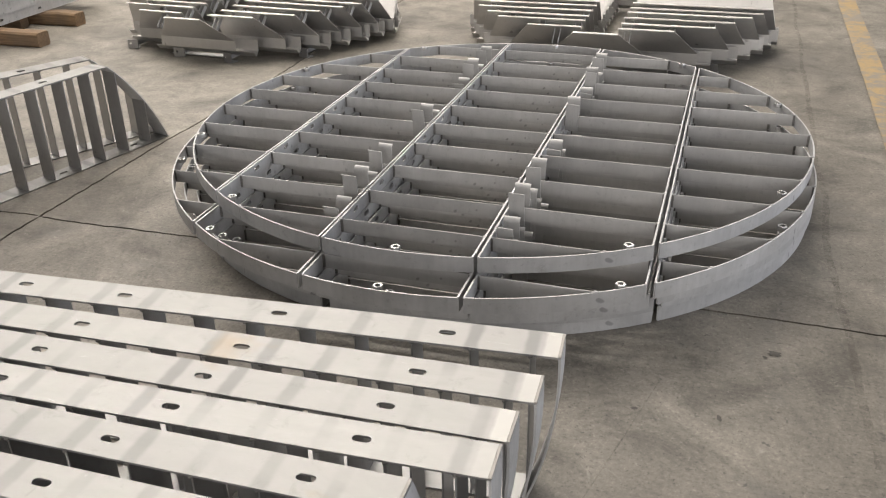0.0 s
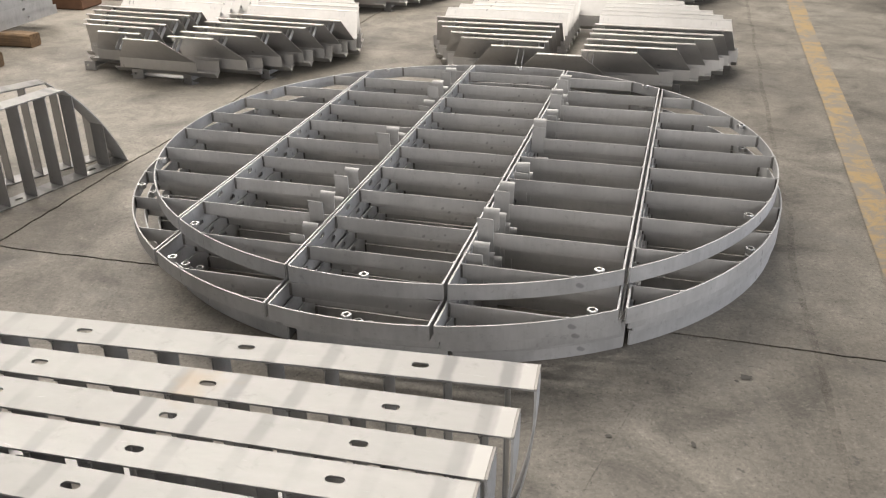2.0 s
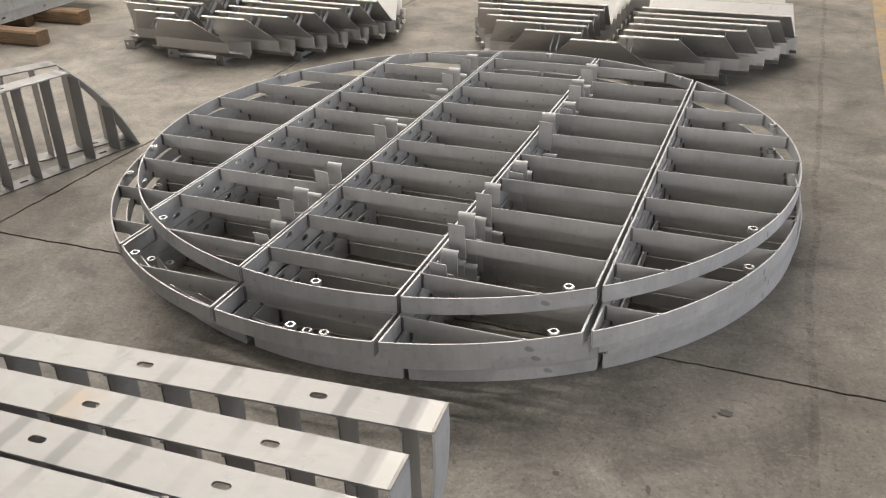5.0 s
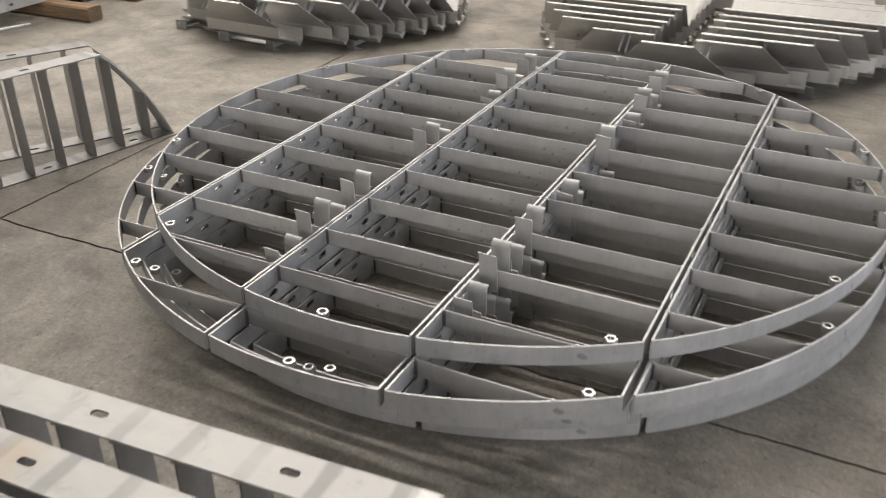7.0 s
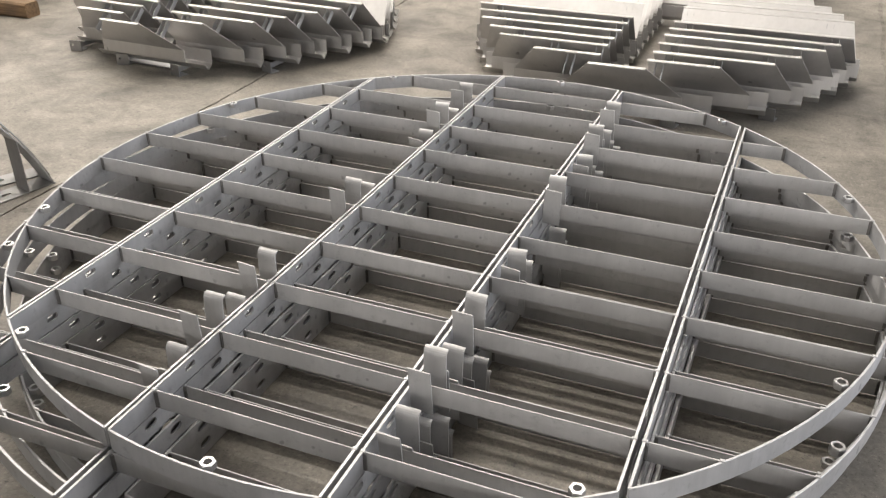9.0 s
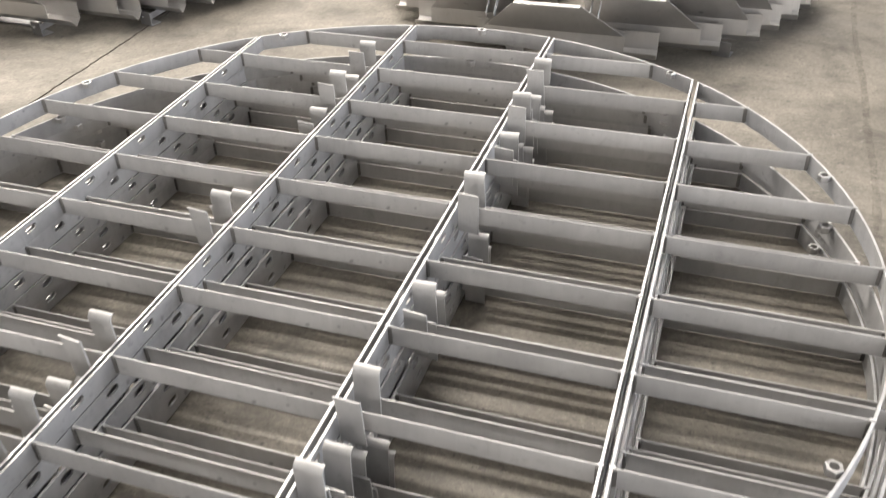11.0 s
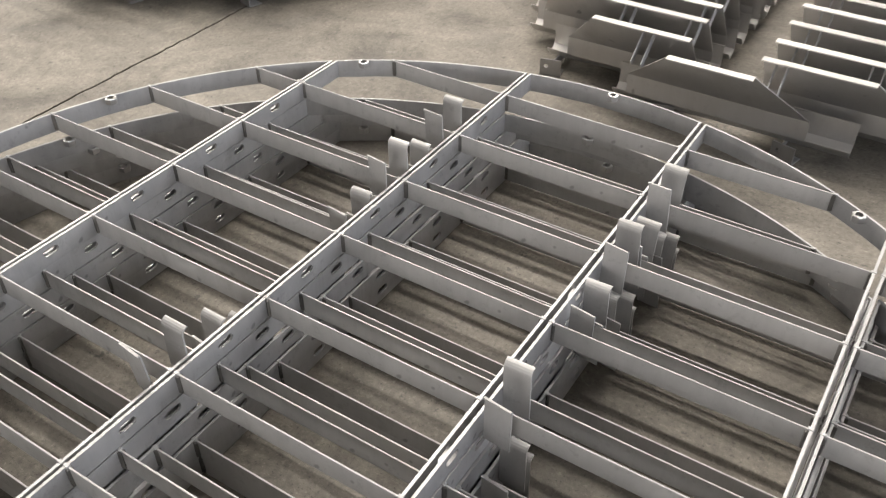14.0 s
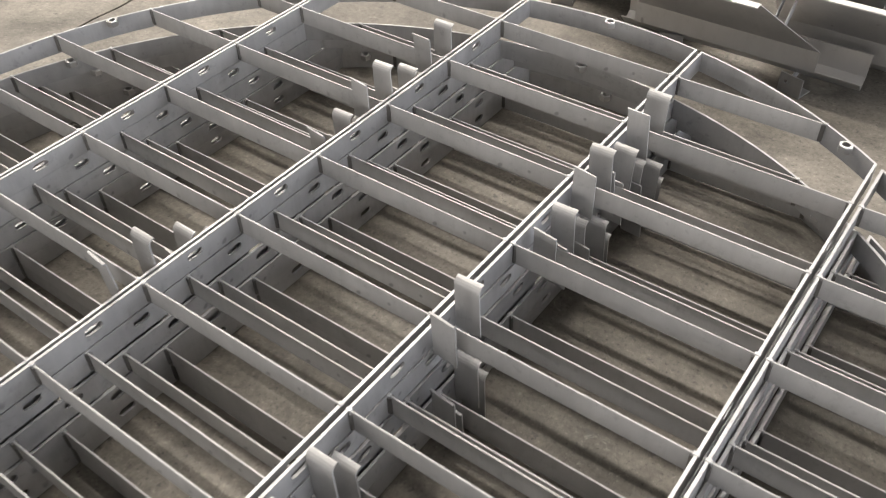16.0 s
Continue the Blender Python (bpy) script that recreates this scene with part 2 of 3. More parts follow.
def sweep(path, half, z0, z1):
    """A flat bar standing on edge along a plan path of (x, y), half its thickness to each side."""
    n = len(path)
    v, f = [], []
    for i, (x, y) in enumerate(path):
        a, b = path[max(i - 1, 0)], path[min(i + 1, n - 1)]
        d = Vector((b[0] - a[0], b[1] - a[1])).normalized()
        px, py = -d.y * half, d.x * half
        c = min(0.0008, half * 0.5)
        k = 1 - c / half
        v += [(x - px, y - py, z0), (x + px, y + py, z0), (x + px, y + py, z1 - c), (x + px * k, y + py * k, z1), (x - px * k, y - py * k, z1), (x - px, y - py, z1 - c)]
    for i in range(n - 1):
        f += [(6 * i + j, 6 * i + (j + 1) % 6, 6 * i + 6 + (j + 1) % 6, 6 * i + 6 + j) for j in range(6)]
    f += [tuple(range(6)), tuple(range(6 * n - 6, 6 * n))[::-1]]
    return v, f


def slotted(length, height, t, slots, slot_w, slot_h, seg=6):
    """A flat plate along x (centred), z from 0 to height, thickness t about y = 0, with rounded slots cut right through."""
    loops_x = [-length / 2]
    v2, f2, rim = [], [], []

    def add(p):
        v2.append(p)
        return len(v2) - 1

    left = (add((-length / 2, 0)), add((-length / 2, height)))
    outer = [left]
    cell = slot_w / 2 + 0.012
    for u, w in sorted(slots):
        a = (add((u - cell, 0)), add((u - cell, height)))
        f2.append((left[0], a[0], a[1], left[1]))
        b = (add((u + cell, 0)), add((u + cell, height)))
        outer += [a, b]
        r, s = slot_h / 2, slot_w / 2 - slot_h / 2
        ring = []
        for side, base in ((1, -90), (-1, 90)):
            for k in range(seg + 1):
                ang = radians(base + 180 * k / seg)
                ring.append(add((u + side * s + r * math.cos(ang), w + r * math.sin(ang))))
        h = seg // 2
        n = len(ring)
        r0 = ring[:seg + 1]
        r1 = ring[seg + 1:]
        for k in range(h):
            f2.append((b[0], r0[k + 1], r0[k]))
        for k in range(h, seg):
            f2.append((b[1], r0[k + 1], r0[k]))
        f2.append((b[0], b[1], r0[h]))
        for k in range(h):
            f2.append((a[1], r1[k + 1], r1[k]))
        for k in range(h, seg):
            f2.append((a[0], r1[k + 1], r1[k]))
        f2.append((a[1], a[0], r1[h]))
        f2.append((a[0], b[0], r0[0], r1[seg]))
        f2.append((b[1], a[1], r1[0], r0[seg]))
        rim.append(ring)
        left = b
    end = (add((length / 2, 0)), add((length / 2, height)))
    f2.append((left[0], end[0], end[1], left[1]))
    outer.append(end)
    n = len(v2)
    verts = [(x, -t / 2, z) for x, z in v2] + [(x, t / 2, z) for x, z in v2]
    faces = list(f2) + [tuple(i + n for i in q[::-1]) for q in f2]
    for p, q in zip(outer, outer[1:]):
        faces += [(p[0], p[0] + n, q[0] + n, q[0]), (p[1], q[1], q[1] + n, p[1] + n)]
    for p in (outer[0], outer[-1]):
        faces.append((p[0], p[1], p[1] + n, p[0] + n))
    for ring in rim:
        k = len(ring)
        faces += [(ring[i], ring[(i + 1) % k], ring[(i + 1) % k] + n, ring[i] + n) for i in range(k)]
    return verts, faces


def ribbon(profile, width, t):
    """A bent strip: profile of (y, z) points, width along x from 0, thickness t."""
    v, f = [], []
    n = len(profile)
    for x in (0, width):
        for i, (y, z) in enumerate(profile):
            a, b = profile[max(i - 1, 0)], profile[min(i + 1, n - 1)]
            d = Vector((b[0] - a[0], b[1] - a[1])).normalized()
            v += [(x, y - d.y * t / 2, z + d.x * t / 2), (x, y + d.y * t / 2, z - d.x * t / 2)]
    m = 2 * n
    for i in range(n - 1):
        for s in (0, 1):
            f.append((2 * i + s, 2 * i + 2 + s, m + 2 * i + 2 + s, m + 2 * i + s))
        f += [(2 * i, 2 * i + 1, 2 * i + 3, 2 * i + 2), (m + 2 * i, m + 2 * i + 2, m + 2 * i + 3, m + 2 * i + 1)]
    f += [(0, m, m + 1, 1), (m - 2, m - 1, 2 * m - 1, 2 * m - 2)]
    return v, f


def nut_data(across, h, bore):
    v, f = [], []
    n = 12
    r = across / math.sqrt(3)
    for z, c in ((0, 0.93), (h * 0.12, 1), (h * 0.88, 1), (h, 0.93)):
        for k in range(n):
            a = radians(30 * k)
            rr = r * c if k % 2 == 0 else r * math.cos(radians(30)) * min(1, c + 0.03)
            v.append((rr * math.cos(a), rr * math.sin(a), z))
    for z in (0, h):
        v += [(bore * math.cos(radians(30 * k)), bore * math.sin(radians(30 * k)), z) for k in range(n)]
    for lv in range(3):
        f += [(lv * n + k, lv * n + (k + 1) % n, lv * n + n + (k + 1) % n, lv * n + n + k) for k in range(n)]
    i0, i1 = 4 * n, 5 * n
    f += [(k, i0 + k, i0 + (k + 1) % n, (k + 1) % n) for k in range(n)]
    f += [(3 * n + k, 3 * n + (k + 1) % n, i1 + (k + 1) % n, i1 + k) for k in range(n)]
    f += [(i0 + k, i1 + k, i1 + (k + 1) % n, i0 + (k + 1) % n) for k in range(n)]
    return v, f


# ---- floor and hall ----
def uneven(a, b, n, amp, seed):
    """A line from a to b that wanders by amp."""
    rnd = random.Random(seed)
    ph = [(rnd.uniform(0, 6.3), rnd.uniform(1.5, 9), rnd.uniform(0.3, 1)) for _ in range(4)]
    out = []
    for i in range(n + 1):
        s = i / n
        length = math.hypot(b[0] - a[0], b[1] - a[1])
        w = amp * sum(q * math.sin(p + k * s * length) for p, k, q in ph) / 2
        dx, dy = (b[0] - a[0]) / length, (b[1] - a[1]) / length
        out.append((a[0] + (b[0] - a[0]) * s - dy * w, a[1] + (b[1] - a[1]) * s + dx * w))
    return out


floor = solid("floor", *box_data(HALL_X0, HALL_X1, HALL_Y0, HALL_Y1, -0.25, -0.03), JOINT, "mottled grey concrete workshop floor with dark joints", "floor", "structure")
JX = (HALL_X0, -6.2, -1.745, 4.1, HALL_X1)
JY = (HALL_Y0, -5.6, -0.915, 6.9, HALL_Y1)


def joint_line(vertical, k, i):
    """The wandering joint k between crossings i and i + 1."""
    if vertical:
        a, b = (JX[k], JY[i]), (JX[k], JY[i + 1])
    else:
        a, b = (JX[i], JY[k]), (JX[i + 1], JY[k])
    edge = k in (0, 4)
    length = math.hypot(b[0] - a[0], b[1] - a[1])
    line = uneven(a, b, max(4, int(length / 0.035)), 0.0 if edge else 0.011, 31 * k + i + 500 * vertical)
    rj = random.Random(77 * k + i + 900 * vertical)
    if not edge:
        line = [p if n in (0, len(line) - 1) else (p[0] + rj.uniform(-0.0035, 0.0035), p[1] + rj.uniform(-0.0035, 0.0035)) for n, p in enumerate(line)]
    return line


for i in range(4):
    for j in range(4):
        low, right, top, left = joint_line(False, j, i), joint_line(True, i + 1, j), joint_line(False, j + 1, i), joint_line(True, i, j)
        loop = low[:-1] + right[:-1] + top[:0:-1] + left[:0:-1]
        cx, cy = (JX[i] + JX[i + 1]) / 2, (JY[j] + JY[j + 1]) / 2
        g = 0.005
        loop = [(x - g * (1 if x > cx else -1), y - g * (1 if y > cy else -1)) for x, y in loop]
        n = len(loop)
        v = [(x, y, -0.03) for x, y in loop] + [(x, y, 0.0) for x, y in loop]
        f = [tuple(range(n, 2 * n))] + [(k, (k + 1) % n, n + (k + 1) % n, n + k) for k in range(n)]
        part("slab", mesh("slab", v, f, CONCRETE), floor)

# walls and roof out of view, added to hold and bounce the lamp light
for name, v in (("wall_north", (HALL_X0, HALL_X1, HALL_Y1, HALL_Y1 + 0.2)), ("wall_south", (HALL_X0, HALL_X1, HALL_Y0 - 0.2, HALL_Y0)),
                ("wall_west", (HALL_X0 - 0.2, HALL_X0, HALL_Y0, HALL_Y1)), ("wall_east", (HALL_X1, HALL_X1 + 0.2, HALL_Y0, HALL_Y1))):
    solid(name, *box_data(*v, -0.25, HALL_H), WALL, "plain light grey painted hall wall", "wall", "structure")
solid("ceiling", *box_data(HALL_X0 - 0.2, HALL_X1 + 0.2, HALL_Y0 - 0.2, HALL_Y1 + 0.2, HALL_H, HALL_H + 0.2), ROOF, "pale grey sheet metal hall roof", "ceiling", "structure")


def strip(name, path, width, z, material, label, category, kind="structure", seed=1, ragged=0.25):
    rnd = random.Random(seed)
    v, f = [], []
    n = len(path)
    for i, (x, y) in enumerate(path):
        a, b = path[max(i - 1, 0)], path[min(i + 1, n - 1)]
        d = Vector((b[0] - a[0], b[1] - a[1])).normalized()
        w = width / 2 * rnd.uniform(1 - ragged, 1 + ragged)
        v += [(x - d.y * w, y + d.x * w, z), (x + d.y * w, y - d.x * w, z)]
    f = [(2 * i, 2 * i + 1, 2 * i + 3, 2 * i + 2) for i in range(n - 1)]
    return solid(name, v, f, material, label, category, kind)


strip("floor_marking", uneven((1.735, -6.0), (1.83, 14.0), 220, 0.004, 9), 0.135, 0.004, YELLOW, "worn ochre yellow painted line on concrete floor", "floor marking", ragged=0.03)
strip("floor_crack", uneven((0.86, -1.36), (0.70, -2.0), 40, 0.006, 14), 0.004, 0.003, TRAIL, "faint hairline crack in the concrete floor", "crack", seed=6, ragged=0.6)
strip("dirt_trail", uneven((1.44, -1.6), (1.385, -0.7), 30, 0.010, 4)[:-1] + uneven((1.385, -0.7), (1.372, 6.0), 130, 0.010, 5), 0.024, 0.003, TRAIL, "faint brownish dirt trail on the concrete", "dirt trail", seed=2)


def blot(cx, cy, rx, ry, seed):
    rnd = random.Random(seed)
    n = 18
    v = [(cx, cy, 0.0025)]
    for k in range(n):
        a = 2 * math.pi * k / n
        s = rnd.uniform(0.6, 1.15)
        v.append((cx + rx * s * math.cos(a), cy + ry * s * math.sin(a), 0.0025))
    f = [(0, 1 + k, 1 + (k + 1) % n) for k in range(n)]
    return solid("oil_spot", v, f, OIL, "small dark oil spot on the concrete", "stain", "structure")


blot(1.178, -1.128, 0.022, 0.016, 1)
blot(1.15, -1.155, 0.008, 0.006, 2)
blot(0.80, -1.52, 0.011, 0.008, 3)
blot(1.03, -1.50, 0.008, 0.015, 4)

# ---- the stacked round support grid ----
RADIUS, PITCH, PLATE, BAR = 1.30, 0.525, 0.006, 0.004
BEAM_GAP = {-1.5: 0.007, -0.5: 0.007, 0.5: 0.011, 1.5: 0.013}
BAR_Y = [0.125 + 0.25 * k for k in range(-5, 5)]
NUT = mesh("nut", *nut_data(0.030, 0.017, 0.0092), ZINC)
CLIP_FLAT = mesh("clip", *ribbon([(0, 0.0), (0, 0.120), (-0.0015, 0.1225), (-0.006, 0.1235)], 0.056, 0.003), STEEL_BAR)
CLIP_ROUND = mesh("clip", *ribbon([(0, 0.0), (0, 0.108)] + [(0.013 - 0.013 * math.cos(radians(a)), 0.108 + 0.013 * math.sin(radians(a))) for a in (20, 40, 60, 80, 95)], 0.056, 0.0035), STEEL_BAR)
BEAD = mesh("weld_bead", *box_data(-0.005, 0.005, -0.006, 0.006, 0.019, 0.067, 0.003), WELD)
CAP = mesh("weld_bead", *box_data(-0.006, 0.006, -0.0045, 0.0045, -0.002, 0.0014, 0.0013), STEEL)


def arc_path(xa, xb, sign, r):
    n = max(6, int(abs(math.asin(min(1, xb / r)) - math.asin(max(-1, xa / r))) / radians(2.2)))
    a0, a1 = math.asin(max(-1, xa / r)), math.asin(min(1, xb / r))
    return [(r * math.sin(a0 + (a1 - a0) * i / n), sign * r * math.cos(a0 + (a1 - a0) * i / n)) for i in range(n + 1)]


def grid_section(index, h, flipped):
    """One of the five bolted sections of a round grid, its origin at the round grid's middle: h high."""
    bounds = [(-1.5, None), (-1.5, -0.5), (-0.5, 0.5), (0.5, 1.5), (1.5, None)][index]
    label = ["grey stainless steel grid end segment with curved rim", "grey stainless steel grid section with upright clips", "grey stainless steel middle grid section with crossbars",
             "grey stainless steel grid section with paired clips", "grey stainless steel grid end segment with curved rim"][index]
    ob = thing("grid_section", Matrix(), label, "grid section", "round support grid sections")
    r = RADIUS - PLATE / 2
    if index == 0:
        xl, xr = None, -1.5 * PITCH - BEAM_GAP[-1.5] / 2 - PLATE / 2
    elif index == 4:
        xl, xr = 1.5 * PITCH + BEAM_GAP[1.5] / 2 + PLATE / 2, None
    else:
        xl = bounds[0] * PITCH + BEAM_GAP[bounds[0]] / 2 + PLATE / 2
        xr = bounds[1] * PITCH - BEAM_GAP[bounds[1]] / 2 - PLATE / 2
    rnd = random.Random(index)
    for x in (xl, xr):
        if x is None:
            continue
        half = math.sqrt(r * r - x * x)
        slots = [(y, h - 0.024) for y in [0.25 * k for k in range(-4, 5)] if abs(y) < half - 0.06]
        part("side_plate", mesh("side_plate", *slotted(2 * half, h - 0.003, PLATE, slots, 0.040, 0.018), STEEL), ob, pose(x, 0, 0.003, 0, 0, 90))
    # curved rims
    if index == 0:
        half = math.sqrt(r * r - xr * xr)
        a = math.atan2(half, -xr)
        rim = [(-r * math.cos(a - 2 * a * i / 40), r * math.sin(a - 2 * a * i / 40)) for i in range(41)]
        rims = [rim]
    elif index == 4:
        half = math.sqrt(r * r - xl * xl)
        a = math.atan2(half, xl)
        rims = [[(r * math.cos(a - 2 * a * i / 40), r * math.sin(a - 2 * a * i / 40)) for i in range(41)]]
    else:
        rims = [arc_path(xl, xr, s, r) for s in (-1, 1)]
    for p in rims:
        part("rim_plate", mesh("rim_plate", *sweep(p, PLATE / 2, 0.0012, h - 0.001), STEEL), ob)
    # crossbars
    for y in BAR_Y:
        lim = math.sqrt(max(0, (r - 0.004) ** 2 - y * y))
        xa = -lim if xl is None else max(xl + PLATE / 2, -lim)
        xb = lim if xr is None else min(xr - PLATE / 2, lim)
        if xb - xa < 0.08:
            continue
        part("crossbar", mesh("crossbar", *sweep([(xa, 0), (xb, 0)], BAR / 2, h - 0.0515, h - 0.001), STEEL_BAR), ob, pose(0, y, 0))
        for x, s in ((xa, 1), (xb, -1)):
            part("weld_bead", BEAD, ob, pose(x + s * 0.002, y + rnd.uniform(-0.001, 0.001), h - 0.069, 0, 0, rnd.uniform(-20, 20)))
            part("weld_bead", CAP, ob, pose(x - s * 0.002, y, h, 0, 0, rnd.uniform(-8, 8)))
    # welded nuts
    places = {0: [(-1.18, 0.52), (-1.18, -0.52)], 1: [(-0.71, 1.072), (-0.71, -1.072)], 2: [(0.0, 1.279), (0.0, -1.279)],
              3: [(0.71, 1.072), (0.71, -1.072)], 4: [(1.18, 0.52), (1.18, -0.52)]}[index]
    for x, y in places:
        k = (r - 0.0205) / math.hypot(x, y)
        part("nut", NUT, ob, pose(x * k, y * k, h - 0.013, 0, 0, rnd.uniform(0, 60)), "bright hex nut")
    # upright clips
    if index in (1, 3):
        ks = {1: (0.875, 0.625, -0.125, -0.625, -0.875), 3: (0.875, 0.625, 0.125, -0.625, -0.875)}[index]
        if flipped:
            ks = [y if abs(y) > 0.2 else -y for y in ks]
        for y in ks:
            x = xr - PLATE / 2 - 0.066 if index == 1 else xl + PLATE / 2 + 0.006
            part("clip", CLIP_FLAT, ob, pose(x + rnd.uniform(-0.003, 0.003), y - 0.030, h - 0.058 + rnd.uniform(-0.002, 0.003), rnd.uniform(1, 5), rnd.uniform(-3, 3), -rnd.uniform(1, 7)))
            x = xr - PLATE / 2 - 0.060 if index == 1 else xl + PLATE / 2 + 0.004
            part("clip", CLIP_ROUND, ob, pose(x, y + 0.046, h - 0.058 + rnd.uniform(-0.002, 0.003), rnd.uniform(-2, 2), rnd.uniform(-2, 2), 0))
    return ob


# five round grids on one another: each one's shift, turn, and the drift of its five sections
LEVEL_H = 0.056
LAYERS = [(0.0, 0.0, 0.0), (0.0, -0.156, -0.1), (0.0, -0.093, 0.0), (0.0, -0.012, 0.0), (0.0, -0.008, 0.0)]
SPREAD = [(0, 0, 0, 0, 0), (-0.008, -0.004, 0.001, 0.002, 0.009), (-0.004, -0.001, 0.010, 0.008, 0.015),
          (-0.004, 0.002, 0.017, 0.018, 0.027), (-0.010, -0.009, 0.014, 0.017, 0.017)]
# single sections that have slid along
SLIP = {(2, 3): -0.022, (3, 3): -0.02}
# the second and third grid lie turned end for end
for level, (dx, dy, turn) in enumerate(LAYERS):
    for k in range(5):
        ob = grid_section(k, LEVEL_H, level in (1, 2))
        ob.matrix_basis = pose(dx + SPREAD[level][k], dy + SLIP.get((level, k), 0.0), LEVEL_H * (4 - level), 0, 0, turn)


# ---- upright grid sections ----
DOT = mesh("weld_bead", *box_data(-0.005, 0.005, -0.003, 0.003, -0.004, 0.003, 0.002), WELD)


def upright_frame(half_top, half_base, height, width, bars, holes, long_top, material):
    """A grid section standing on its side plate: a slotted plate above and below, bars between, curved ends. Along x, y from 0 to width."""
    ob = thing("upright_grid_frame", Matrix(), "bright stainless steel grid frame standing on edge", "grid frame", "upright grid frames")
    t, deep = 0.005, 0.9 * width
    for z, half, name in ((height - t / 2, half_top, "top_plate"), (t / 2, half_base, "base_plate")):
        slots = [(u, width / 2) for u in holes if abs(u) < half - 0.05]
        # lying flat: plate's height runs along y
        part(name, mesh(name, *slotted(2 * half, width, t, slots, 0.040, 0.019), material), ob, pose(0, width, z, 90, 0, 0))
    short = min(half_top, half_base)
    me = mesh("upright_bar", *box_data(-0.002, 0.002, 0.003, deep, t, height - t), FRAME_BAR)
    for x in bars:
        if abs(x) < short - 0.02:
            part("upright_bar", me, ob, pose(x, 0, 0))
    # both ends follow one circle through the ends of the two plates
    longer = max(half_top, half_base)
    off = (longer ** 2 - short ** 2 - height ** 2) / (2 * height)
    radius2 = longer ** 2 + off ** 2

    def reach(z):
        return math.sqrt(radius2 - (off + (height - z if long_top else z)) ** 2)

    for s in (-1, 1):
        n = 14
        v, f = [], []
        for i in range(n + 1):
            z = t + (height - 2 * t) * i / n
            for y in (0.0015, width - 0.0015):
                v += [(s * (reach(z) - 0.006), y, z), (s * (reach(z) - 0.0005), y, z)]
        for i in range(n):
            a, c = 4 * i, 4 * i + 4
            f += [(a, c, c + 1, a + 1), (a + 2, a + 3, c + 3, c + 2), (a, a + 2, c + 2, c), (a + 1, c + 1, c + 3, a + 3)]
        f += [(0, 1, 3, 2), (4 * n, 4 * n + 2, 4 * n + 3, 4 * n + 1)]
        part("end_plate", mesh("end_plate", v, f, STEEL), ob)
        weld = box_data(-0.004, 0.004, 0.0, width, -0.0015, 0.0015, 0.0012)
        part("weld_bead", mesh("weld_bead", *weld, WELD), ob, pose(s * (half_top - 0.003), 0, height - 0.0005))
        # shorter bars between the longer plate and the curved end
        for x in bars:
            if short - 0.02 <= abs(x) < longer - 0.05 and x * s > 0:
                d = math.sqrt(radius2 - x * x) - off - 0.006
                z0, z1 = (height - d, height - t) if long_top else (t, d)
                if z1 - z0 > 0.04:
                    part("upright_bar", mesh("upright_bar", *box_data(-0.002, 0.002, 0.003, deep, z0, z1), FRAME_BAR), ob, pose(x, 0, 0))
    # small weld dots where the bars meet the top plate's edge
    for x in bars:
        if abs(x) < half_top - 0.02:
            part("weld_bead", DOT, ob, pose(x, 0.001, height - t - 0.001, 0, 0, 40 * x))
    return ob


BARS = [1.032 - 0.138 * k for k in range(16)]
FRAME_H, FRAME_W = 0.44, 0.10
HOLES = (0.83, 0.41, -0.01, -0.297, -0.717)
ROWS_FRONT = [(0.659, -1.967, 4.3), (0.643, -2.141, 2.8), (0.619, -2.276, 2.0), (0.612, -2.385, 2.4), (0.475, -2.524, 1.3), (0.51, -2.668, 1.0)]
first = upright_frame(1.10, 1.03, FRAME_H, FRAME_W, BARS, HOLES, True, BRIGHT)
turned = upright_frame(1.02, 1.09, FRAME_H, FRAME_W, BARS, HOLES, False, BRIGHT)
for k, (x, y, turn) in enumerate(ROWS_FRONT):
    m = pose(x, y, 0, 0, 0, turn) @ pose(-1.02 if k == 4 else -1.10, 0, 0)
    if k == 0:
        first.matrix_basis = m
    elif k == 4:
        turned.matrix_basis = m
    else:
        copy_thing(first, m)

LOW_BARS = [0.976 - 0.142 * k for k in range(15)]
LOW_HOLES = [0.905 - 0.42 * k for k in range(5)]
low = upright_frame(0.80, 1.09, FRAME_H, FRAME_W, LOW_BARS, LOW_HOLES, False, BRIGHT)
tagged(low, "grey stainless steel grid frame with sloping curved end, standing", "grid frame")
low.matrix_basis = pose(-1.775, 0.085, 0, 0, 0, 76.3) @ pose(-1.09, 0, 0)
copy_thing(low, pose(-1.869, 0.148, 0, 0, 0, 62.5) @ pose(-1.09, 0, 0))

# ---- vane collectors ----
VANE_STEP = 0.146
BASE_HALF = (0.29, 0.575, 0.75, 0.84, 0.925, 0.985, 1.025)
LIP_HALF = (0.13, 0.435, 0.66, 0.765, 0.865, 0.93, 0.985)
GUTTER_PAST = (0.13, 0.08, 0.055, 0.04, 0.03, 0.02, 0.02)
INNER = 0.11


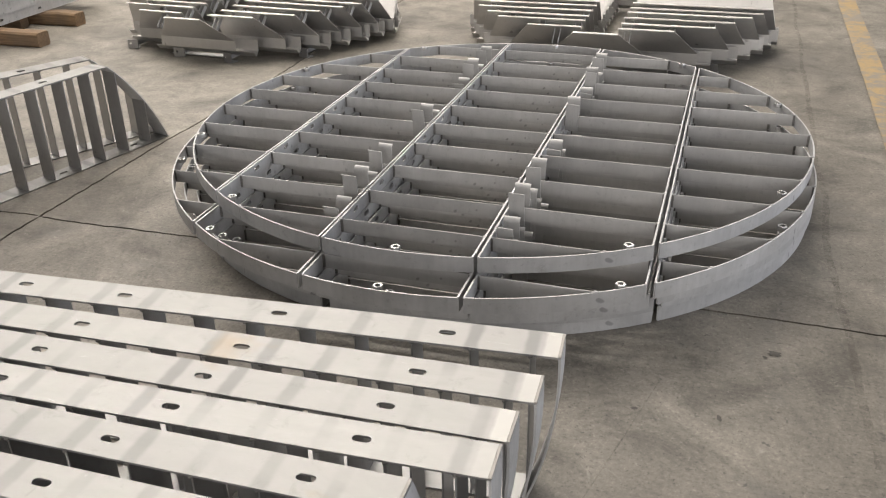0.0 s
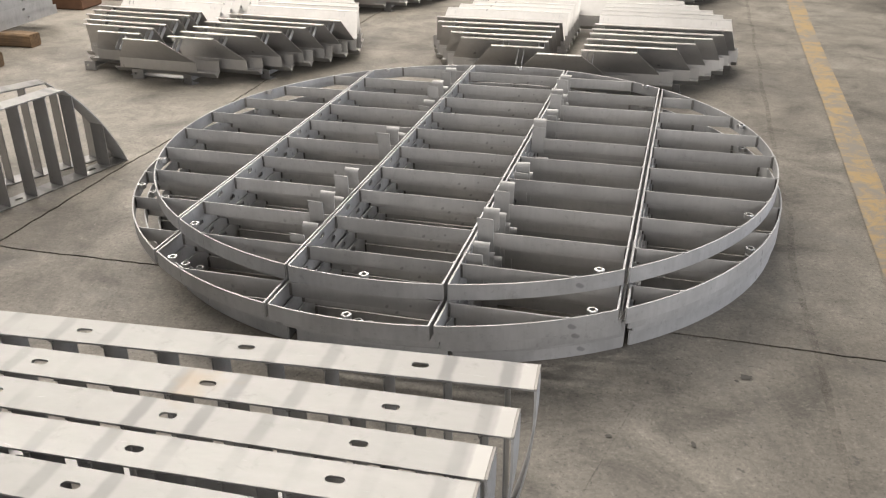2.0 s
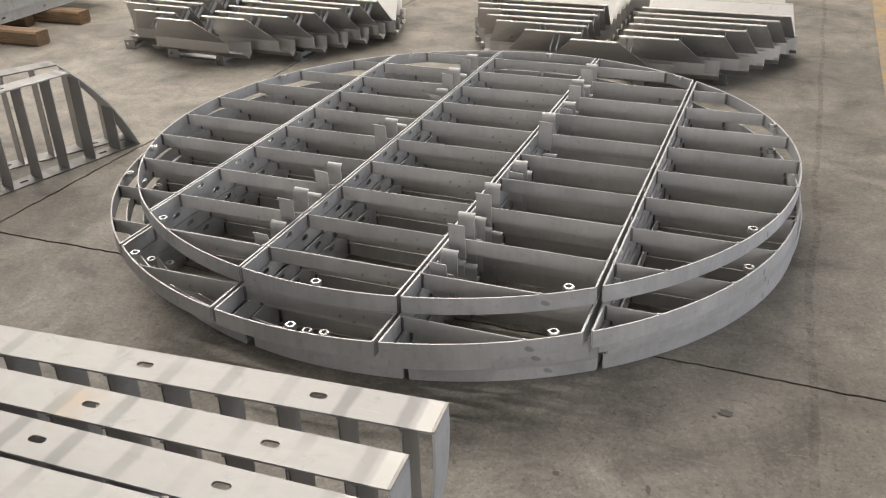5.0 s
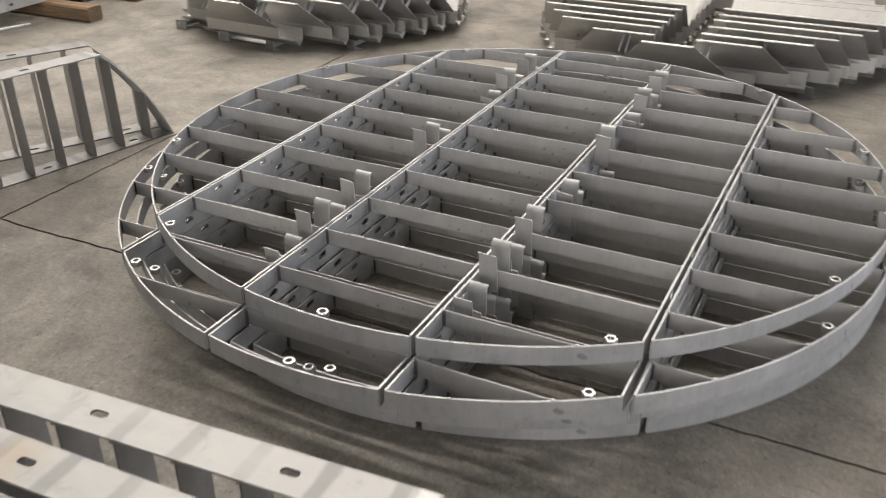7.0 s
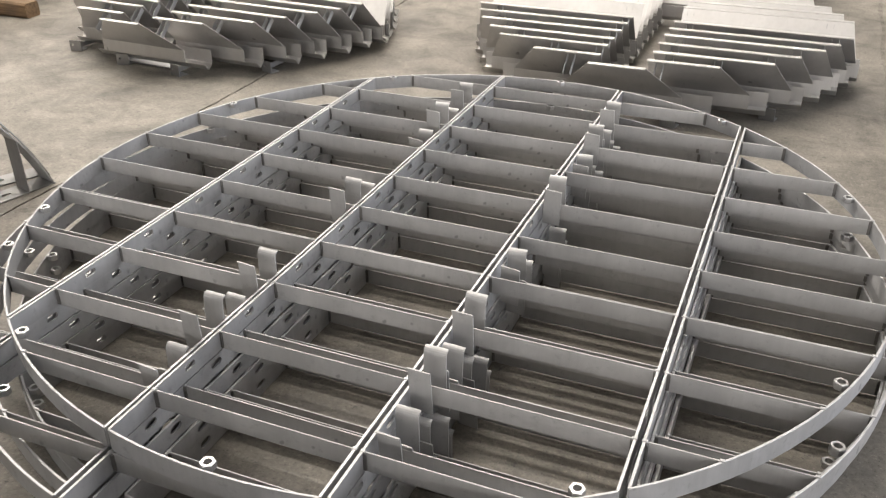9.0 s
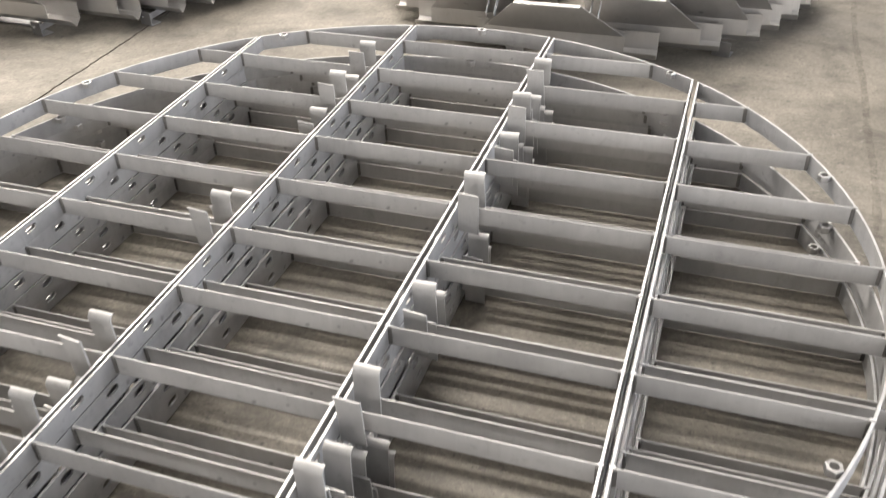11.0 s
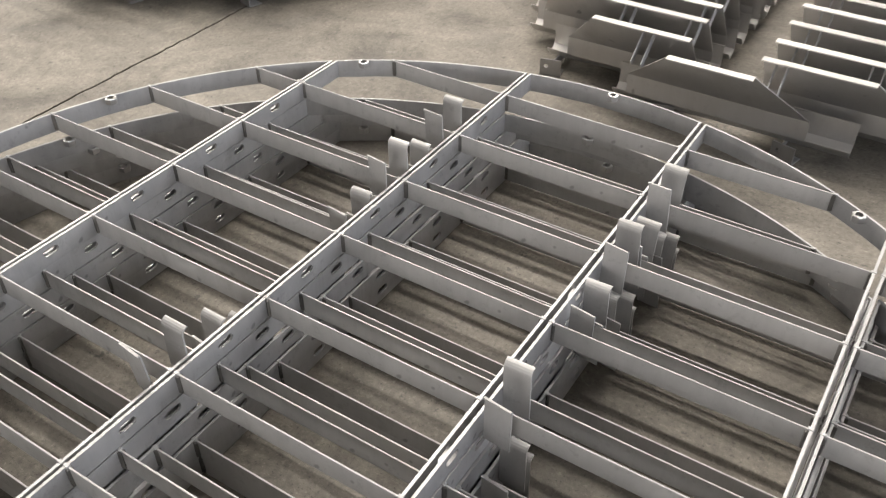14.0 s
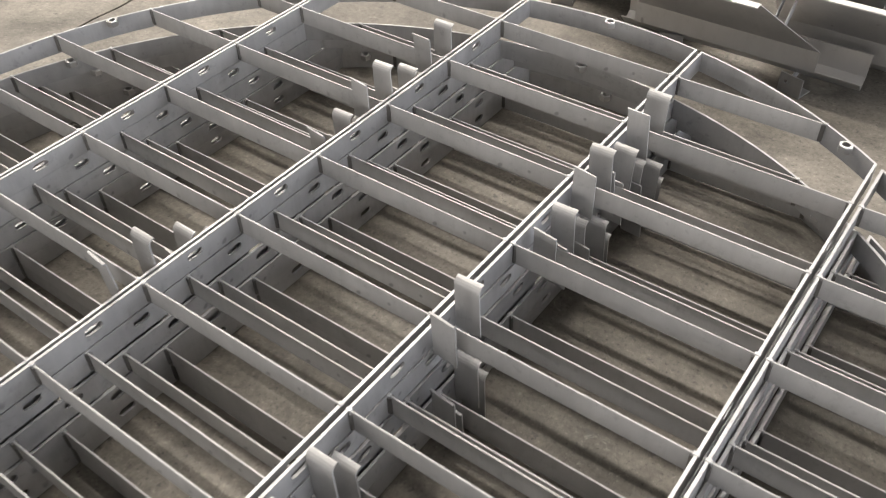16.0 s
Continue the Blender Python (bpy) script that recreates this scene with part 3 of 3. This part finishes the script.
def vane_meshes(xa, xb, la, lb, ga, gb):
    """Sloping sheet from the base line (xa..xb) up to the lip (la..lb), and its gutter (ga..gb). Base at y = 0, leaning to -y."""
    t = 0.003
    z0, z1, zt, lean = 0.068, 0.135, 0.294, 0.128
    front = [(xa, 0, z0), (xb, 0, z0), (xb, 0, z1), (lb, -lean, zt), (la, -lean, zt), (xa, 0, z1)]
    back = [(x, y + t, z + (t * 0.3 if z > z1 else 0)) for x, y, z in front]
    v = front + back
    f = [(0, 1, 2, 5), (2, 3, 4, 5), (6, 11, 8, 7), (8, 11, 10, 9)]
    f += [(i, (i + 1) % 6, 6 + (i + 1) % 6, 6 + i) for i in range(6)]
    sheet = (v, f)
    lip = box_data(la, lb, -lean - 0.024, -lean + t + 0.001, zt - 0.001, zt + t)
    gut = ribbon([(0.004, z0 + 0.003), (0.004, z0), (0.032, z0 - 0.030), (0.064, z0 - 0.002), (0.064, z0 + 0.070)], gb - ga, 0.003)
    gut = ([(x + ga, y, z) for x, y, z in gut[0]], gut[1])
    return sheet, lip, gut


STRUT = mesh("strut", *box_data(-0.0015, 0.0015, 0.0, 0.118, -0.013, 0.013, 0.0006), STEEL)


FOOT = mesh("foot", *slotted(0.075, 0.062, 0.005, [(-0.016, 0.036)], 0.016, 0.013), FRAME_BAR)
FOOT_PLATE = mesh("foot_plate", *box_data(-0.0375, 0.0375, 0.003, 0.055, 0.0, 0.005, 0.001), FRAME_BAR)


def collector(m, label, soles=()):
    ob = thing("vane_collector", m, label, "vane collector", "vane collectors")
    rnd = random.Random(5)
    for half in (0, 1):
        turn = pose(0, 0, 0, 0, 0, 180 * half)
        for i in range(7):
            y = -0.894 + VANE_STEP * i
            sides = (0,) if i == 0 else (-1, 1)
            for s in sides:
                if s == 0:
                    data = vane_meshes(-BASE_HALF[0], BASE_HALF[0], -LIP_HALF[0], LIP_HALF[0], -BASE_HALF[0] - 0.05, BASE_HALF[0] + GUTTER_PAST[0])
                elif s == 1:
                    data = vane_meshes(INNER, BASE_HALF[i], INNER - 0.0, LIP_HALF[i], INNER - 0.02, BASE_HALF[i] + GUTTER_PAST[i])
                else:
                    data = vane_meshes(-BASE_HALF[i], -INNER, -LIP_HALF[i], -INNER + 0.0, -BASE_HALF[i] - GUTTER_PAST[i], -INNER + 0.02)
                at = turn @ pose(0, y, 0, rnd.uniform(-0.8, 0.8), 0, rnd.uniform(-0.4, 0.4))
                vane = part("vane", mesh("vane", *data[0], STEEL_VANE), ob, at)
                part("lip", mesh("lip", *data[1], STEEL_VANE), vane)
                part("gutter", mesh("gutter", *data[2], STEEL_VANE), vane)
                # flat struts tying this vane to the next
                for x in ((-0.27, 0.15) if s == 0 else (s * (INNER + 0.06), s * (LIP_HALF[i] - 0.04))):
                    if i < 6:
                        for dx in (0, 0.034):
                            part("strut", STRUT, ob, turn @ pose(x + dx, y - 0.046, 0.196, 41, 0, 0))
    # bearers, angle feet with bolt holes, and a flat sole plate at both ends
    for x, length in ((-0.62, 0.80), (-0.17, 0.89), (0.23, 0.92), (0.65, 0.66)):
        part("bearer", mesh("bearer", *box_data(x - 0.003, x + 0.003, -length, length, 0.008, 0.036, 0.001), STEEL), ob)
        for s in (-1, 1):
            foot = part("foot", FOOT, ob, pose(x + 0.012, s * (length + 0.01), 0.0, 0, 0, 14 * s * (1 if x > 0 else -1)))
            part("foot_plate", FOOT_PLATE, foot, pose(0, 0, 0))
    for s in soles:
        part("sole_plate", mesh("sole_plate", *box_data(-0.25, 0.15, s * 0.83 - 0.03, s * 0.83 + 0.03, 0.006, 0.012, 0.001), STEEL), ob)
    return ob


unit = collector(pose(0.178, 2.585, 0), "pale grey sheet steel vane collector with rows of sloping plates")
collector(pose(-2.39, 2.355, 0, 0, 0, -3.0), "pale grey sheet steel vane collector on a flat sole plate", (-1, 1))
for x, y, turn in ((-2.33, 4.60, -1.0), (0.10, 5.22, 1.0)):
    copy_thing(unit, pose(x, y, 0, 0, 0, turn))


# ---- stack of flat grids on timber, far side ----
def bearer(m, length, w, h, seed, label):
    rnd = random.Random(seed)
    v, f = [], []
    n = 7
    for i in range(n + 1):
        x = -length / 2 + length * i / n
        j = [rnd.uniform(-0.004, 0.004) for _ in range(4)]
        c = 0.012
        ring = [(-w / 2 + c, 0), (w / 2 - c, 0), (w / 2, c), (w / 2, h - c), (w / 2 - c, h), (-w / 2 + c, h), (-w / 2, h - c), (-w / 2, c)]
        v += [(x, y + j[0], max(0, z + (j[1] if z > c else 0))) for y, z in ring]
    for i in range(n):
        f += [(8 * i + k, 8 * i + (k + 1) % 8, 8 * i + 8 + (k + 1) % 8, 8 * i + 8 + k) for k in range(8)]
    f += [tuple(range(8)), tuple(range(8 * n, 8 * n + 8))]
    return solid("timber_bearer", v, f, TIMBER, label, "timber", "", m, "timber bearers")


bearer(pose(-4.24, 1.475, 0, 0, 0, 1), 1.05, 0.12, 0.10, 1, "rough brown timber bearer with a chipped end")
bearer(pose(-4.40, 2.07, 0, 0, 0, 2), 1.05, 0.12, 0.10, 2, "rough brown timber bearer under the steel stack")
bearer(pose(-4.60, 1.86, 0, 0, 0, 6), 0.72, 0.10, 0.07, 3, "short brown timber offcut on the floor")


def flat_grid():
    ob = thing("flat_grid_section", Matrix(), "grey stainless steel grid section lying flat in a stack", "grid section", "stacked flat grid sections")
    length, w = 2.4, 0.50
    slots = [(0.42 * k, 0.036) for k in range(-2, 3)]
    me = mesh("side_plate", *slotted(length, 0.07, 0.006, slots, 0.036, 0.018), STEEL)
    for x in (-w / 2, w / 2):
        part("side_plate", me, ob, pose(x, 0, 0, 0, 0, 90))
    bar = mesh("crossbar", *sweep([(-w / 2 + 0.003, 0), (w / 2 - 0.003, 0)], 0.002, 0.001, 0.069), STEEL_BAR)
    for k in range(-8, 9):
        part("crossbar", bar, ob, pose(0, 0.14 * k, 0))
    end = mesh("end_plate", *sweep([(-w / 2 - 0.003, 0), (w / 2 + 0.003, 0)], 0.003, 0, 0.07), STEEL)
    for s in (-1, 1):
        part("end_plate", end, ob, pose(0, s * (length / 2 + 0.003), 0))
    return ob


stack = flat_grid()
rnd = random.Random(8)
for k in range(7):
    m = pose(-4.39 + rnd.uniform(-0.008, 0.008), 1.545 + rnd.uniform(-0.025, 0.025), 0.101 + 0.0705 * k, 0, 0, 2.5 + rnd.uniform(-0.3, 0.3))
    if k == 0:
        stack.matrix_basis = m
    else:
        copy_thing(stack, m)
solid("rusty_block", *box_data(-0.22, 0.22, -0.15, 0.15, 0, 0.16, 0.012), RUST, "rusty brown steel block on the floor", "block", "", pose(-4.60, 3.50, 0, 0, 0, 2))
solid("dark_box", *box_data(-0.2, 0.2, -0.15, 0.15, 0, 0.14, 0.02), DARK, "dark low box behind the collectors", "box", "", pose(-4.50, 4.0, 0, 0, 0, -4))

# a short steel offcut on the floor beside the stack
solid("steel_offcut", *box_data(-0.11, 0.11, -0.012, 0.012, 0.0, 0.016, 0.003), STEEL, "short steel bar offcut lying on concrete", "offcut", "", pose(-4.07, 1.10, 0, 0, 0, 72))
